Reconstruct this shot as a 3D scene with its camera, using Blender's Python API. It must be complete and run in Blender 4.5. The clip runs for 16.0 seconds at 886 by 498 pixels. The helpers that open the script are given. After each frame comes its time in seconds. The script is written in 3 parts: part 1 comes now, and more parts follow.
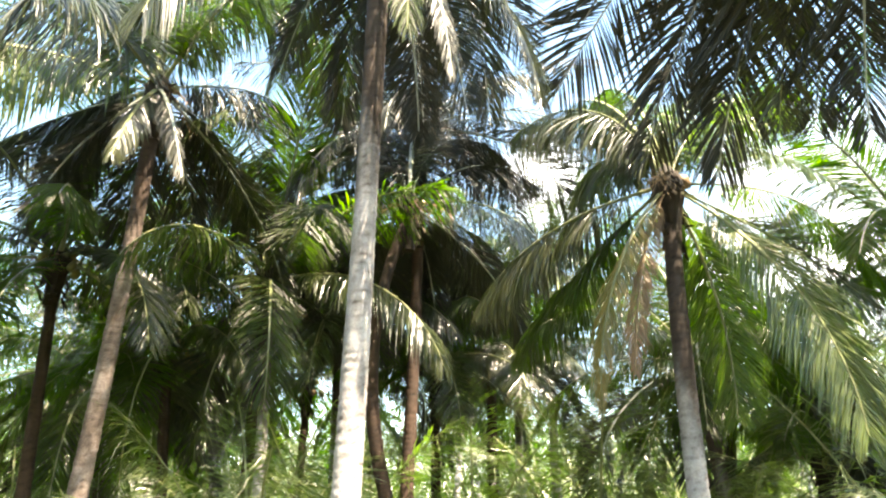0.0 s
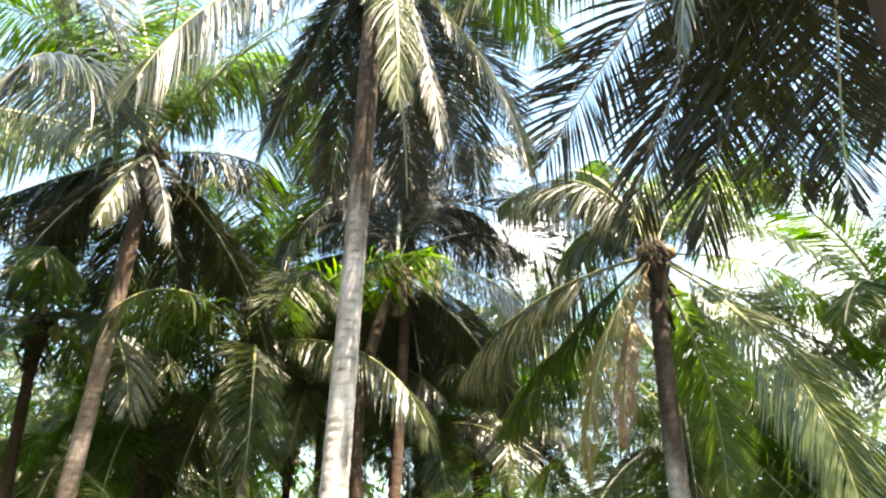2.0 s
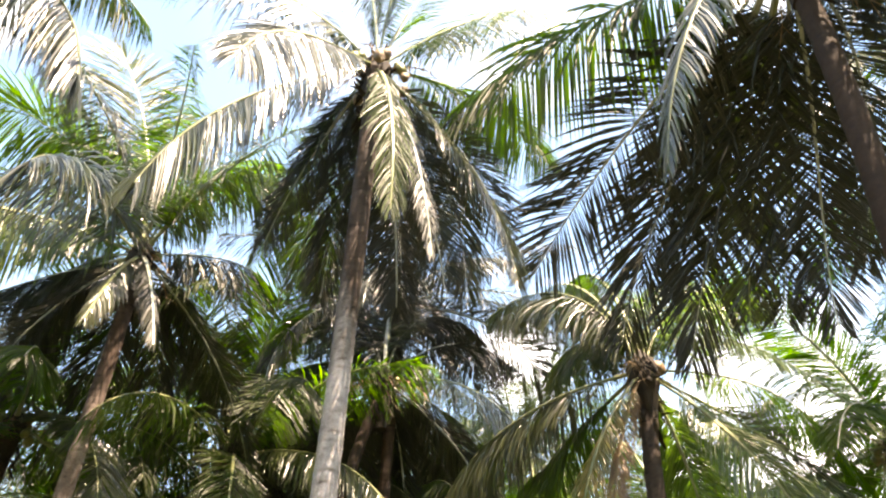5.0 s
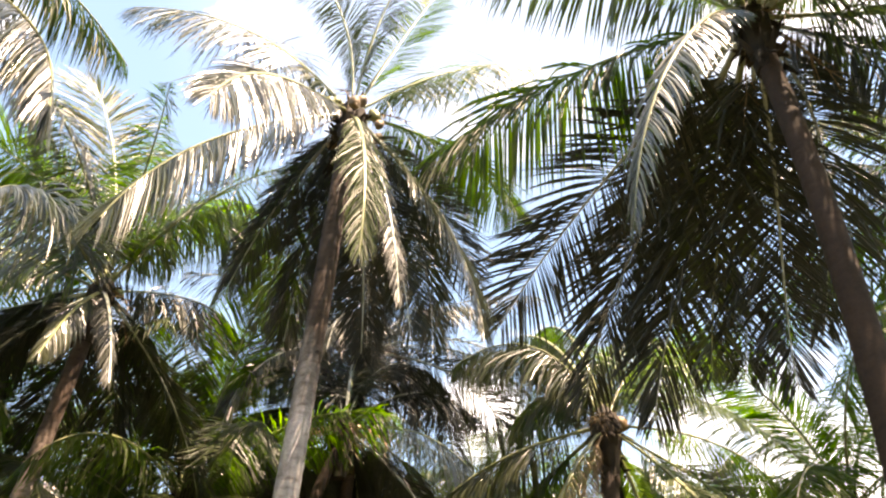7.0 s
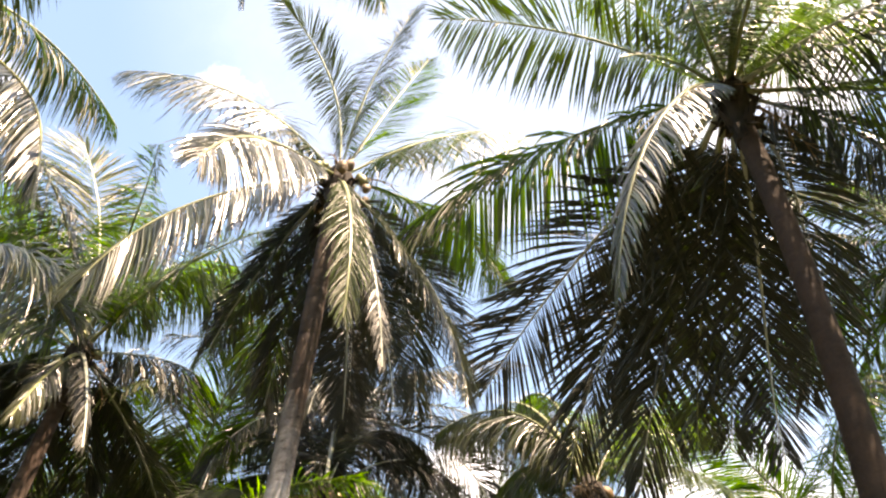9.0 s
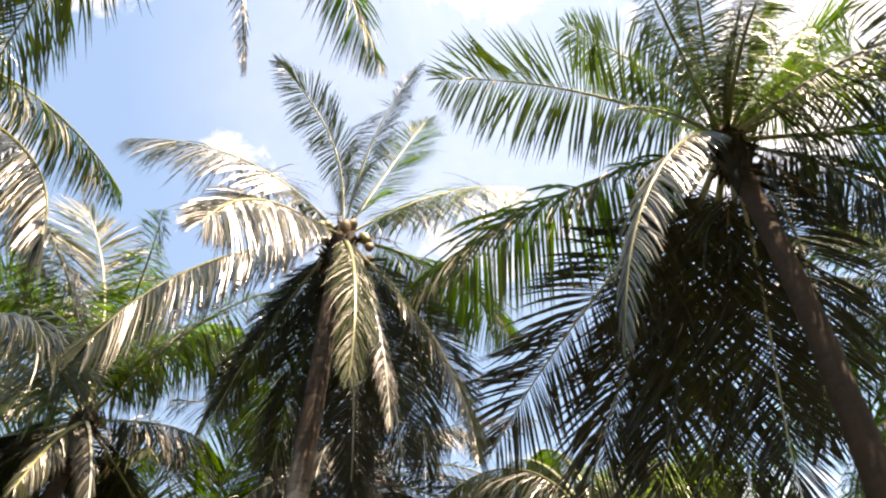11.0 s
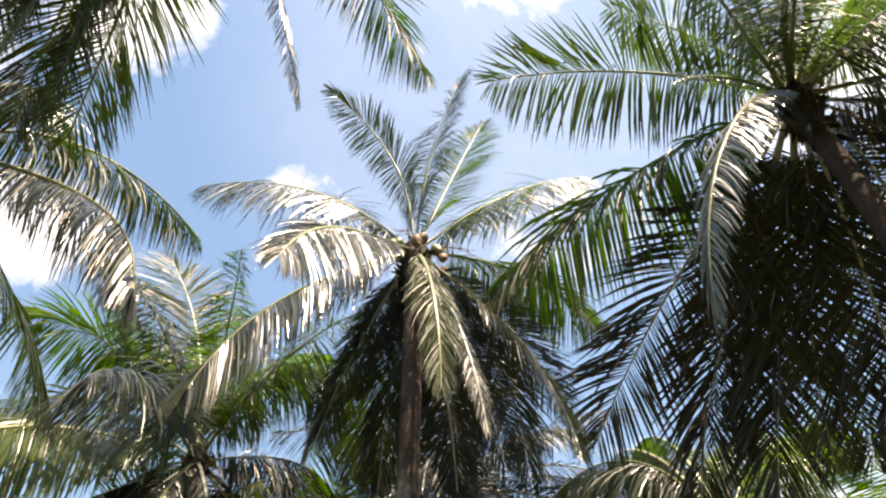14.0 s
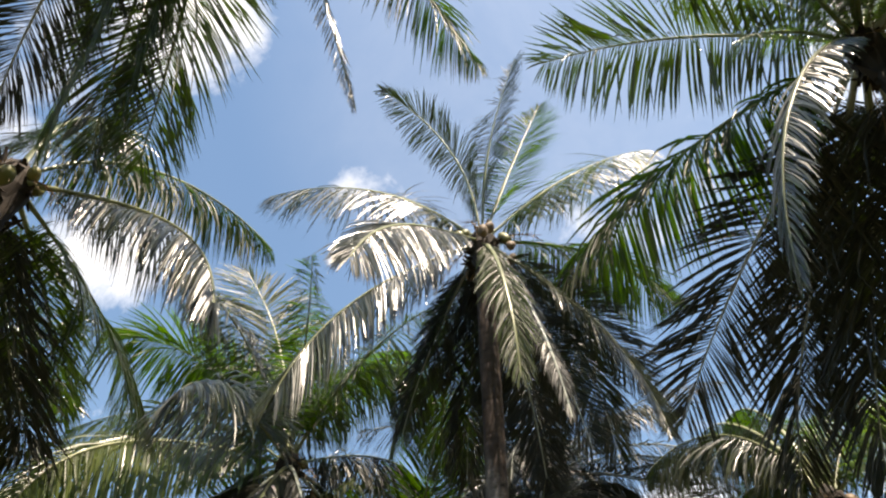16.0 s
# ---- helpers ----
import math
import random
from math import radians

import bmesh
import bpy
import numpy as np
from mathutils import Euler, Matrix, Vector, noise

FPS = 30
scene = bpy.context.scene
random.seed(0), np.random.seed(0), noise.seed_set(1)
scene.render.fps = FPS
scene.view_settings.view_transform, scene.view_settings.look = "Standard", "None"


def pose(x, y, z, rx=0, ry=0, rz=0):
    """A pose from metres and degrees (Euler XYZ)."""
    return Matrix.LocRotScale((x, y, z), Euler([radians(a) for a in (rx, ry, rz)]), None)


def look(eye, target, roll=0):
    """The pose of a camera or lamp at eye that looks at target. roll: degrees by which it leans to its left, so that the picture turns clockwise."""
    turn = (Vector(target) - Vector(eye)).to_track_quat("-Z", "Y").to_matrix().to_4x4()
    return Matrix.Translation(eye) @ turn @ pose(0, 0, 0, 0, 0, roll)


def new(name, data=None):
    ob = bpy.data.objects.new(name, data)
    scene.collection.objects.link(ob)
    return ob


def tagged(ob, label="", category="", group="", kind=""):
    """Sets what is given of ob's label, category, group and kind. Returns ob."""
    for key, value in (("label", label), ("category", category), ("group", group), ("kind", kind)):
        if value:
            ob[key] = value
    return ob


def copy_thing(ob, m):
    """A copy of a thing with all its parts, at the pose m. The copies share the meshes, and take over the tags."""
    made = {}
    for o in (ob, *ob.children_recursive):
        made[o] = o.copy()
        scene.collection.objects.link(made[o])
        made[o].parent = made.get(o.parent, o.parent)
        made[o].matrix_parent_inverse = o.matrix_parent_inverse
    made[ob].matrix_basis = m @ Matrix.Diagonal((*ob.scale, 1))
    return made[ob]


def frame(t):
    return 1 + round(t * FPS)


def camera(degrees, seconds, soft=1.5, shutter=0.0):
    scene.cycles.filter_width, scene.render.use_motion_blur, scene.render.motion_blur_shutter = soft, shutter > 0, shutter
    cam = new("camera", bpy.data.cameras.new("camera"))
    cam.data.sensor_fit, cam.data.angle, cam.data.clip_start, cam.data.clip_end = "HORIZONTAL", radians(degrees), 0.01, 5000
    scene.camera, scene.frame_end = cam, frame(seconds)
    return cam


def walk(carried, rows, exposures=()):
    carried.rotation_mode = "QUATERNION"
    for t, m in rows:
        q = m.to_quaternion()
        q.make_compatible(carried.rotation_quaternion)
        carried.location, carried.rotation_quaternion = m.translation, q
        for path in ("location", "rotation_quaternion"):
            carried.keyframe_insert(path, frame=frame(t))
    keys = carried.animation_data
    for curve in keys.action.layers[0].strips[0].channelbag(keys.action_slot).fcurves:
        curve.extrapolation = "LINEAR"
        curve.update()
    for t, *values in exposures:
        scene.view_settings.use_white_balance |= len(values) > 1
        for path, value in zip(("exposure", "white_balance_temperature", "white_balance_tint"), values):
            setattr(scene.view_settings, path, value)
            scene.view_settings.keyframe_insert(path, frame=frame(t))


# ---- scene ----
# The camera: held in the hand, turning up and then to the left where it stands.
cam = camera(60.8, 16.0, soft=2.3)
EYE = (0.0, 0.0, 1.6)
TURNS = [
    (0, 0.00, 20.00, 0.00), (0.5, -0.16, 21.59, -0.01), (1, -0.40, 22.71, 0.10), (1.5, -0.84, 24.00, 0.08),
    (2, -1.04, 25.10, 0.20), (2.5, -0.69, 26.26, 0.51), (3, -0.84, 28.04, 0.78), (3.5, -1.06, 29.24, 0.86),
    (4, -1.17, 30.74, 1.22), (6.5, -3.72, 36.27, 1.70), (7, -4.63, 37.12, 2.03), (7.5, -5.43, 38.26, 2.14),
    (8, -5.91, 39.67, 1.87), (8.5, -5.71, 40.83, 1.87), (9, -5.88, 42.02, 1.93), (11.5, -4.64, 46.71, -0.21),
    (12, -3.21, 46.83, -0.62), (12.5, -1.75, 46.80, -0.79), (13, -0.24, 46.40, -0.89), (13.5, 1.31, 46.56, -1.08),
    (14, 2.68, 46.74, -1.68), (14.5, 4.44, 46.56, -1.50), (15, 6.51, 46.62, -1.26), (15.5, 8.31, 46.55, -1.31),
    (16, 10.12, 46.17, -1.55),
]


def held(yaw, pitch, roll):
    return pose(*EYE, 90 + pitch, 0, yaw) @ pose(0, 0, 0, 0, 0, roll)


walk(cam, [(t, held(yaw, pitch, roll)) for t, yaw, pitch, roll in TURNS],
     exposures=[(0.0, 3.02, 8800, 8), (2.0, 3.0, 8800, 10), (4.0, 2.84, 9000, 14), (6.5, 2.36, 10000, 21), (9.0, 2.11, 10100, 21), (11.5, 1.73, 9800, 19), (13.0, 1.61, 9400, 18), (14.0, 1.54, 9000, 17), (15.0, 1.22, 8500, 16), (16.0, 1.07, 8100, 13)])

# Daylight: a high sun behind the camera, blue sky with white cloud.
SUN_EL, SUN_AZ = 67.0, 136.0  # the azimuth runs clockwise from +y
# clouds: heading, half width in degrees, thickness
CLOUDS = [((0.14, 0.901, 0.41), 4.5, 0.2), ((0.46, 0.83, 0.31), 14, 0.26), ((-0.36, 0.38, 0.852), 7, 0.26),
          ((-0.51, 0.545, 0.665), 6, 0.26), ((-0.23, 0.588, 0.775), 3, 0.2), ((0.455, 0.375, 0.808), 10, 0.25), ((0.106, 0.379, 0.919), 7, 0.15),
          ((0.15, 0.705, 0.69), 8, 0.1)]
world = bpy.data.worlds.new("sky")
scene.world = world
world.use_nodes = True
wn, wl = world.node_tree.nodes, world.node_tree.links
wn.clear()
w_out = wn.new("ShaderNodeOutputWorld")
w_bg = wn.new("ShaderNodeBackground")
w_sky = wn.new("ShaderNodeTexSky")
w_sky.sky_type = "NISHITA"
w_sky.sun_disc = False
w_sky.sun_elevation, w_sky.sun_rotation = radians(SUN_EL), radians(SUN_AZ)
w_sky.air_density, w_sky.dust_density, w_sky.ozone_density = 1.0, 0.3, 1.0
w_noise = wn.new("ShaderNodeTexNoise")
w_noise.inputs["Scale"].default_value = 4.6
w_noise.inputs["Detail"].default_value = 12.0
w_noise.inputs["Roughness"].default_value = 0.66
w_noise.inputs["Distortion"].default_value = 0.3
w_ramp = wn.new("ShaderNodeValToRGB")
w_ramp.color_ramp.elements[0].position, w_ramp.color_ramp.elements[1].position = 0.57, 1.08
w_mix = wn.new("ShaderNodeMix")
w_mix.data_type = "RGBA"
w_mix.inputs["B"].default_value = (10.0, 10.2, 10.6, 1)
w_bg.inputs["Strength"].default_value = 0.125
w_tex = wn.new("ShaderNodeTexCoord")
wl.new(w_tex.outputs["Generated"], w_noise.inputs["Vector"])
cover = w_noise.outputs["Fac"]
for heading, spread_, weight in CLOUDS:
    near = wn.new("ShaderNodeVectorMath")
    near.operation = "DOT_PRODUCT"
    near.inputs[1].default_value = heading
    wl.new(w_tex.outputs["Generated"], near.inputs[0])
    soft = wn.new("ShaderNodeMapRange")
    soft.interpolation_type = "SMOOTHSTEP"
    soft.inputs["From Min"].default_value, soft.inputs["From Max"].default_value = math.cos(radians(spread_)), 1.0
    soft.inputs["To Max"].default_value = weight
    wl.new(near.outputs["Value"], soft.inputs["Value"])
    both = wn.new("ShaderNodeMath")
    wl.new(cover, both.inputs[0])
    wl.new(soft.outputs["Result"], both.inputs[1])
    cover = both.outputs[0]
wl.new(cover, w_ramp.inputs["Fac"])
wl.new(w_ramp.outputs["Color"], w_mix.inputs["Factor"])
w_deep = wn.new("ShaderNodeHueSaturation")
w_deep.inputs["Hue"].default_value, w_deep.inputs["Saturation"].default_value, w_deep.inputs["Value"].default_value = 0.496, 1.11, 1.09
wl.new(w_sky.outputs["Color"], w_deep.inputs["Color"])
wl.new(w_deep.outputs["Color"], w_mix.inputs["A"])
# a thin veil of high cloud
veil = wn.new("ShaderNodeVectorMath")
veil.operation = "DOT_PRODUCT"
veil.inputs[1].default_value = (0.05, 0.50, 0.865)
wl.new(w_tex.outputs["Generated"], veil.inputs[0])
veil_soft = wn.new("ShaderNodeMapRange")
veil_soft.interpolation_type = "SMOOTHSTEP"
veil_soft.inputs["From Min"].default_value, veil_soft.inputs["From Max"].default_value = math.cos(radians(24)), 1.0
veil_soft.inputs["To Max"].default_value = 0.15
wl.new(veil.outputs["Value"], veil_soft.inputs["Value"])
veil_part = wn.new("ShaderNodeMath")
veil_part.operation = "MULTIPLY"
wl.new(veil_soft.outputs["Result"], veil_part.inputs[0])
wl.new(w_noise.outputs["Fac"], veil_part.inputs[1])
w_veil = wn.new("ShaderNodeMix")
w_veil.data_type = "RGBA"
w_veil.inputs["B"].default_value = (9.0, 9.3, 9.8, 1)
wl.new(veil_part.outputs[0], w_veil.inputs["Factor"])
wl.new(w_mix.outputs["Result"], w_veil.inputs["A"])
wl.new(w_veil.outputs["Result"], w_bg.inputs["Color"])
wl.new(w_bg.outputs["Background"], w_out.inputs["Surface"])

sun = new("sun", bpy.data.lights.new("sun", "SUN"))
sun.data.energy, sun.data.angle, sun.data.color = 5.0, radians(0.5), (1.0, 0.955, 0.90)
sun_from = Vector((math.sin(radians(SUN_AZ)) * math.cos(radians(SUN_EL)),
                   math.cos(radians(SUN_AZ)) * math.cos(radians(SUN_EL)), math.sin(radians(SUN_EL))))
sun.matrix_world = look(sun_from * 60, (0, 0, 0))


# ---- materials ----
def material(name):
    m = bpy.data.materials.new(name)
    m.use_nodes = True
    n, l = m.node_tree.nodes, m.node_tree.links
    return m, n, l, n["Principled BSDF"]


def ramp(n, l, source, *stops):
    """Colours by a value: (position, colour) stops."""
    r = n.new("ShaderNodeValToRGB")
    e = r.color_ramp.elements
    while len(e) < len(stops):
        e.new(0.5)
    for spot, (at, colour) in zip(e, stops):
        spot.position, spot.color = at, (*colour, 1)
    l.new(source, r.inputs["Fac"])
    return r.outputs["Color"]


def blade(name, stops, through_tint, gloss=0.34, share=0.3, thick=0.25, wax=0.45):
    """Leaf tissue: waxy above, letting a yellow-green light through, a young frond more than an old one."""
    m, n, l, b = material(name)
    geo = n.new("ShaderNodeNewGeometry")
    info = n.new("ShaderNodeObjectInfo")
    spots = n.new("ShaderNodeTexNoise")
    spots.inputs["Scale"].default_value = 2.3
    spots.inputs["Detail"].default_value = 4
    tex = n.new("ShaderNodeTexCoord")
    l.new(tex.outputs["Object"], spots.inputs["Vector"])
    add = n.new("ShaderNodeMath")
    add.operation = "MULTIPLY_ADD"
    add.inputs[1].default_value = 0.42
    l.new(geo.outputs["Random Per Island"], add.inputs[0])
    half = n.new("ShaderNodeMath")
    half.operation = "MULTIPLY_ADD"
    half.inputs[1].default_value = 0.34
    l.new(info.outputs["Random"], half.inputs[0])
    third = n.new("ShaderNodeMath")
    third.operation = "MULTIPLY_ADD"
    third.inputs[1].default_value, third.inputs[2].default_value = 0.7, -0.22
    l.new(spots.outputs["Fac"], third.inputs[0])
    l.new(third.outputs[0], half.inputs[2])
    l.new(half.outputs[0], add.inputs[2])
    colour = ramp(n, l, add.outputs[0], *stops)
    l.new(colour, b.inputs["Base Color"])
    b.inputs["Roughness"].default_value = gloss
    b.inputs["Specular IOR Level"].default_value = 0.75
    b.inputs["Specular Tint"].default_value = (1.0, 0.97, 0.98, 1)
    b.inputs["Coat Weight"].default_value, b.inputs["Coat Roughness"].default_value = wax, 0.33
    lit = n.new("ShaderNodeBsdfTranslucent")
    tint = n.new("ShaderNodeMix")
    tint.data_type, tint.blend_type = "RGBA", "MULTIPLY"
    tint.inputs["Factor"].default_value = 1.0
    tint.inputs["B"].default_value = (*through_tint, 1)
    l.new(colour, tint.inputs["A"])
    l.new(tint.outputs["Result"], lit.inputs["Color"])
    mix = n.new("ShaderNodeMixShader")
    thin = n.new("ShaderNodeMapRange")
    thin.inputs["From Min"].default_value = 0.5
    thin.inputs["To Min"].default_value, thin.inputs["To Max"].default_value = share * thick, share * 1.5
    l.new(info.outputs["Random"], thin.inputs["Value"])
    l.new(thin.outputs["Result"], mix.inputs["Fac"])
    l.new(b.outputs[0], mix.inputs[1])
    l.new(lit.outputs[0], mix.inputs[2])
    l.new(mix.outputs[0], n["Material Output"].inputs["Surface"])
    return m


leaf_green = blade("leaf_green", [(0.0, (0.013, 0.015, 0.004)), (0.4, (0.032, 0.036, 0.009)),
                                  (0.7, (0.048, 0.062, 0.020)), (0.97, (0.090, 0.098, 0.045))], (1.5, 2.6, 0.28), gloss=0.32, share=0.26, thick=0.5)
leaf_fresh = blade("leaf_fresh", [(0.0, (0.020, 0.026, 0.005)), (0.4, (0.042, 0.054, 0.009)),
                                  (0.7, (0.062, 0.094, 0.015)), (0.97, (0.105, 0.125, 0.035))], (1.5, 2.6, 0.22), gloss=0.44, share=0.58, thick=1.0, wax=0.06)
# Darker leaf copy for old and inner fronds, crown shade put into its colour
leaf_shaded = blade("leaf_shaded", [(0.0, (0.006, 0.008, 0.003)), (0.45, (0.014, 0.017, 0.006)),
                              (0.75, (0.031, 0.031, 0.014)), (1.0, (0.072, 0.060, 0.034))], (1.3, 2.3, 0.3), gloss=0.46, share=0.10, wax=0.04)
# Leaf of young palms; its brighter colour also stands for sun on grown fronds
leaf_young_sunlit = blade("leaf_young_sunlit", [(0.0, (0.05, 0.07, 0.018)), (0.6, (0.10, 0.135, 0.035)),
                                  (1.0, (0.18, 0.20, 0.07))], (1.4, 2.2, 0.4), share=0.38, thick=0.7)
leaf_yellow = blade("leaf_yellow", [(0.0, (0.06, 0.08, 0.018)), (0.5, (0.19, 0.16, 0.032)),
                                    (1.0, (0.36, 0.21, 0.045))], (1.4, 1.3, 0.7), gloss=0.42)
leaf_dead = blade("leaf_dead", [(0.0, (0.10, 0.055, 0.025)), (0.5, (0.22, 0.12, 0.05)),
                                (1.0, (0.36, 0.22, 0.10))], (1.2, 1.0, 0.7), gloss=0.6, share=0.2)


def stalk(name, stops, rough):
    m, n, l, b = material(name)
    tex = n.new("ShaderNodeTexCoord")
    grain = n.new("ShaderNodeTexNoise")
    grain.inputs["Scale"].default_value, grain.inputs["Detail"].default_value = 6.0, 6
    l.new(tex.outputs["Object"], grain.inputs["Vector"])
    l.new(ramp(n, l, grain.outputs["Fac"], *stops), b.inputs["Base Color"])
    b.inputs["Roughness"].default_value = rough
    bump = n.new("ShaderNodeBump")
    bump.inputs["Strength"].default_value, bump.inputs["Distance"].default_value = 0.4, 0.01
    l.new(grain.outputs["Fac"], bump.inputs["Height"])
    l.new(bump.outputs[0], b.inputs["Normal"])
    return m


rachis_green = stalk("rachis_green", [(0.3, (0.15, 0.17, 0.07)), (0.7, (0.29, 0.30, 0.15))], 0.32)
# Midribs of the dark fronds: the sky's sheen is painted in as pale colour
rachis_sky_sheen = stalk("rachis_sky_sheen", [(0.3, (0.34, 0.36, 0.30)), (0.7, (0.52, 0.54, 0.48))], 0.2)
rachis_dead = stalk("rachis_dead", [(0.3, (0.16, 0.09, 0.04)), (0.7, (0.30, 0.19, 0.09))], 0.6)
# Brown fibre of the hearts, darkened to carry the shade under the fronds
fibre_brown_shaded = stalk("fibre_brown_shaded", [(0.3, (0.012, 0.008, 0.005)), (0.7, (0.045, 0.028, 0.017))], 0.85)
nut_green = stalk("nut_green", [(0.3, (0.10, 0.115, 0.03)), (0.7, (0.22, 0.19, 0.06))], 0.42)
nut_brown = stalk("nut_brown", [(0.3, (0.10, 0.06, 0.03)), (0.7, (0.22, 0.14, 0.07))], 0.6)


def bark(name, dark, mid, pale):
    """Palm bark: dark leaf scars round the stem, fine grain, pale lichen in patches; brown and fibrous on the young
    wood, darkened there for the crown's shade.
    """
    m, n, l, b = material(name)
    tex = n.new("ShaderNodeTexCoord")
    patch = n.new("ShaderNodeTexNoise")
    patch.inputs["Scale"].default_value, patch.inputs["Detail"].default_value = 2.6, 5
    patch.inputs["Roughness"].default_value = 0.6
    l.new(tex.outputs["Object"], patch.inputs["Vector"])
    grain = n.new("ShaderNodeTexNoise")
    grain.inputs["Scale"].default_value, grain.inputs["Detail"].default_value = 34, 6
    grain.inputs["Roughness"].default_value = 0.7
    l.new(tex.outputs["Object"], grain.inputs["Vector"])
    scar = n.new("ShaderNodeAttribute")
    scar.attribute_name = "scar"
    first = n.new("ShaderNodeMath")
    first.operation = "MULTIPLY_ADD"
    first.inputs[1].default_value, first.inputs[2].default_value = 0.45, 0.0
    l.new(grain.outputs["Fac"], first.inputs[0])
    second = n.new("ShaderNodeMath")
    second.operation = "MULTIPLY_ADD"
    second.inputs[1].default_value = 0.75
    l.new(patch.outputs["Fac"], second.inputs[0])
    l.new(first.outputs[0], second.inputs[2])
    third = n.new("ShaderNodeMath")
    third.operation = "MULTIPLY_ADD"
    third.inputs[1].default_value = -0.22
    l.new(scar.outputs["Fac"], third.inputs[0])
    l.new(second.outputs[0], third.inputs[2])
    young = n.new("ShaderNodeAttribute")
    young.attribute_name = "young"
    husk_shade = n.new("ShaderNodeMix")
    husk_shade.data_type = "RGBA"
    l.new(young.outputs["Fac"], husk_shade.inputs["Factor"])
    l.new(ramp(n, l, third.outputs[0], (0.30, dark), (0.55, mid), (0.74, pale)), husk_shade.inputs["A"])
    l.new(ramp(n, l, third.outputs[0], (0.30, (0.012, 0.008, 0.006)), (0.74, (0.060, 0.032, 0.020))), husk_shade.inputs["B"])
    l.new(husk_shade.outputs["Result"], b.inputs["Base Color"])
    b.inputs["Roughness"].default_value = 0.85
    bump = n.new("ShaderNodeBump")
    bump.inputs["Strength"].default_value, bump.inputs["Distance"].default_value = 0.8, 0.012
    l.new(third.outputs[0], bump.inputs["Height"])
    l.new(bump.outputs[0], b.inputs["Normal"])
    return m


bark_grey = bark("bark_grey", (0.11, 0.088, 0.08), (0.33, 0.30, 0.305), (0.54, 0.51, 0.52))
bark_dun = bark("bark_dun", (0.035, 0.025, 0.020), (0.15, 0.108, 0.092), (0.33, 0.265, 0.24))
bark_brown = bark("bark_brown", (0.011, 0.006, 0.004), (0.050, 0.027, 0.018), (0.090, 0.051, 0.036))

soil, sn, sl, sb = material("soil")
s_tex = sn.new("ShaderNodeTexCoord")
s_noise = sn.new("ShaderNodeTexNoise")
s_noise.inputs["Scale"].default_value, s_noise.inputs["Detail"].default_value = 0.7, 9
sl.new(s_tex.outputs["Object"], s_noise.inputs["Vector"])
sl.new(ramp(sn, sl, s_noise.outputs["Fac"], (0.35, (0.028, 0.036, 0.012)), (0.55, (0.065, 0.062, 0.026)),
            (0.7, (0.12, 0.088, 0.055))), sb.inputs["Base Color"])
sb.inputs["Roughness"].default_value = 0.95


# ---- building ----
def mesh_of(name, verts, faces, *materials, smooth=False, slots=None):
    me = bpy.data.meshes.new(name)
    me.from_pydata(verts, [], faces)
    for m in materials:
        me.materials.append(m)
    if smooth:
        me.polygons.foreach_set("use_smooth", [True] * len(me.polygons))
    if slots is not None:
        me.polygons.foreach_set("material_index", slots)
    me.update()
    return me


def part(name, me, parent, label="", at=None):
    ob = new(name, me)
    ob.parent = parent
    if at is not None:
        ob.matrix_basis = at
    if label:
        ob["label"] = label
    return ob


def unit(v):
    return v / (np.linalg.norm(v, axis=-1, keepdims=True) + 1e-9)


def spine(az, el, bend, length, sweep=0.0, steps=20):
    """The midrib of a frond: it leaves the heart at az, el and bends over by bend degrees, and aside by sweep degrees, towards its tip."""
    s = (np.arange(steps) + 0.5) / steps
    e, a = np.radians(el - bend * s ** 1.3), np.radians(az + sweep * s ** 1.3)
    d = np.stack([np.sin(a) * np.cos(e), np.cos(a) * np.cos(e), np.sin(e)], 1)
    p = np.vstack([[0, 0, 0], np.cumsum(d, 0) * length / steps])
    t = unit(np.vstack([d[:1], d[1:] + d[:-1], d[-1:]]))
    a = np.interp(np.arange(steps + 1), np.arange(steps) + 0.5, a)
    side = np.stack([np.cos(a), -np.sin(a), 0 * a], 1)
    return p, t, side


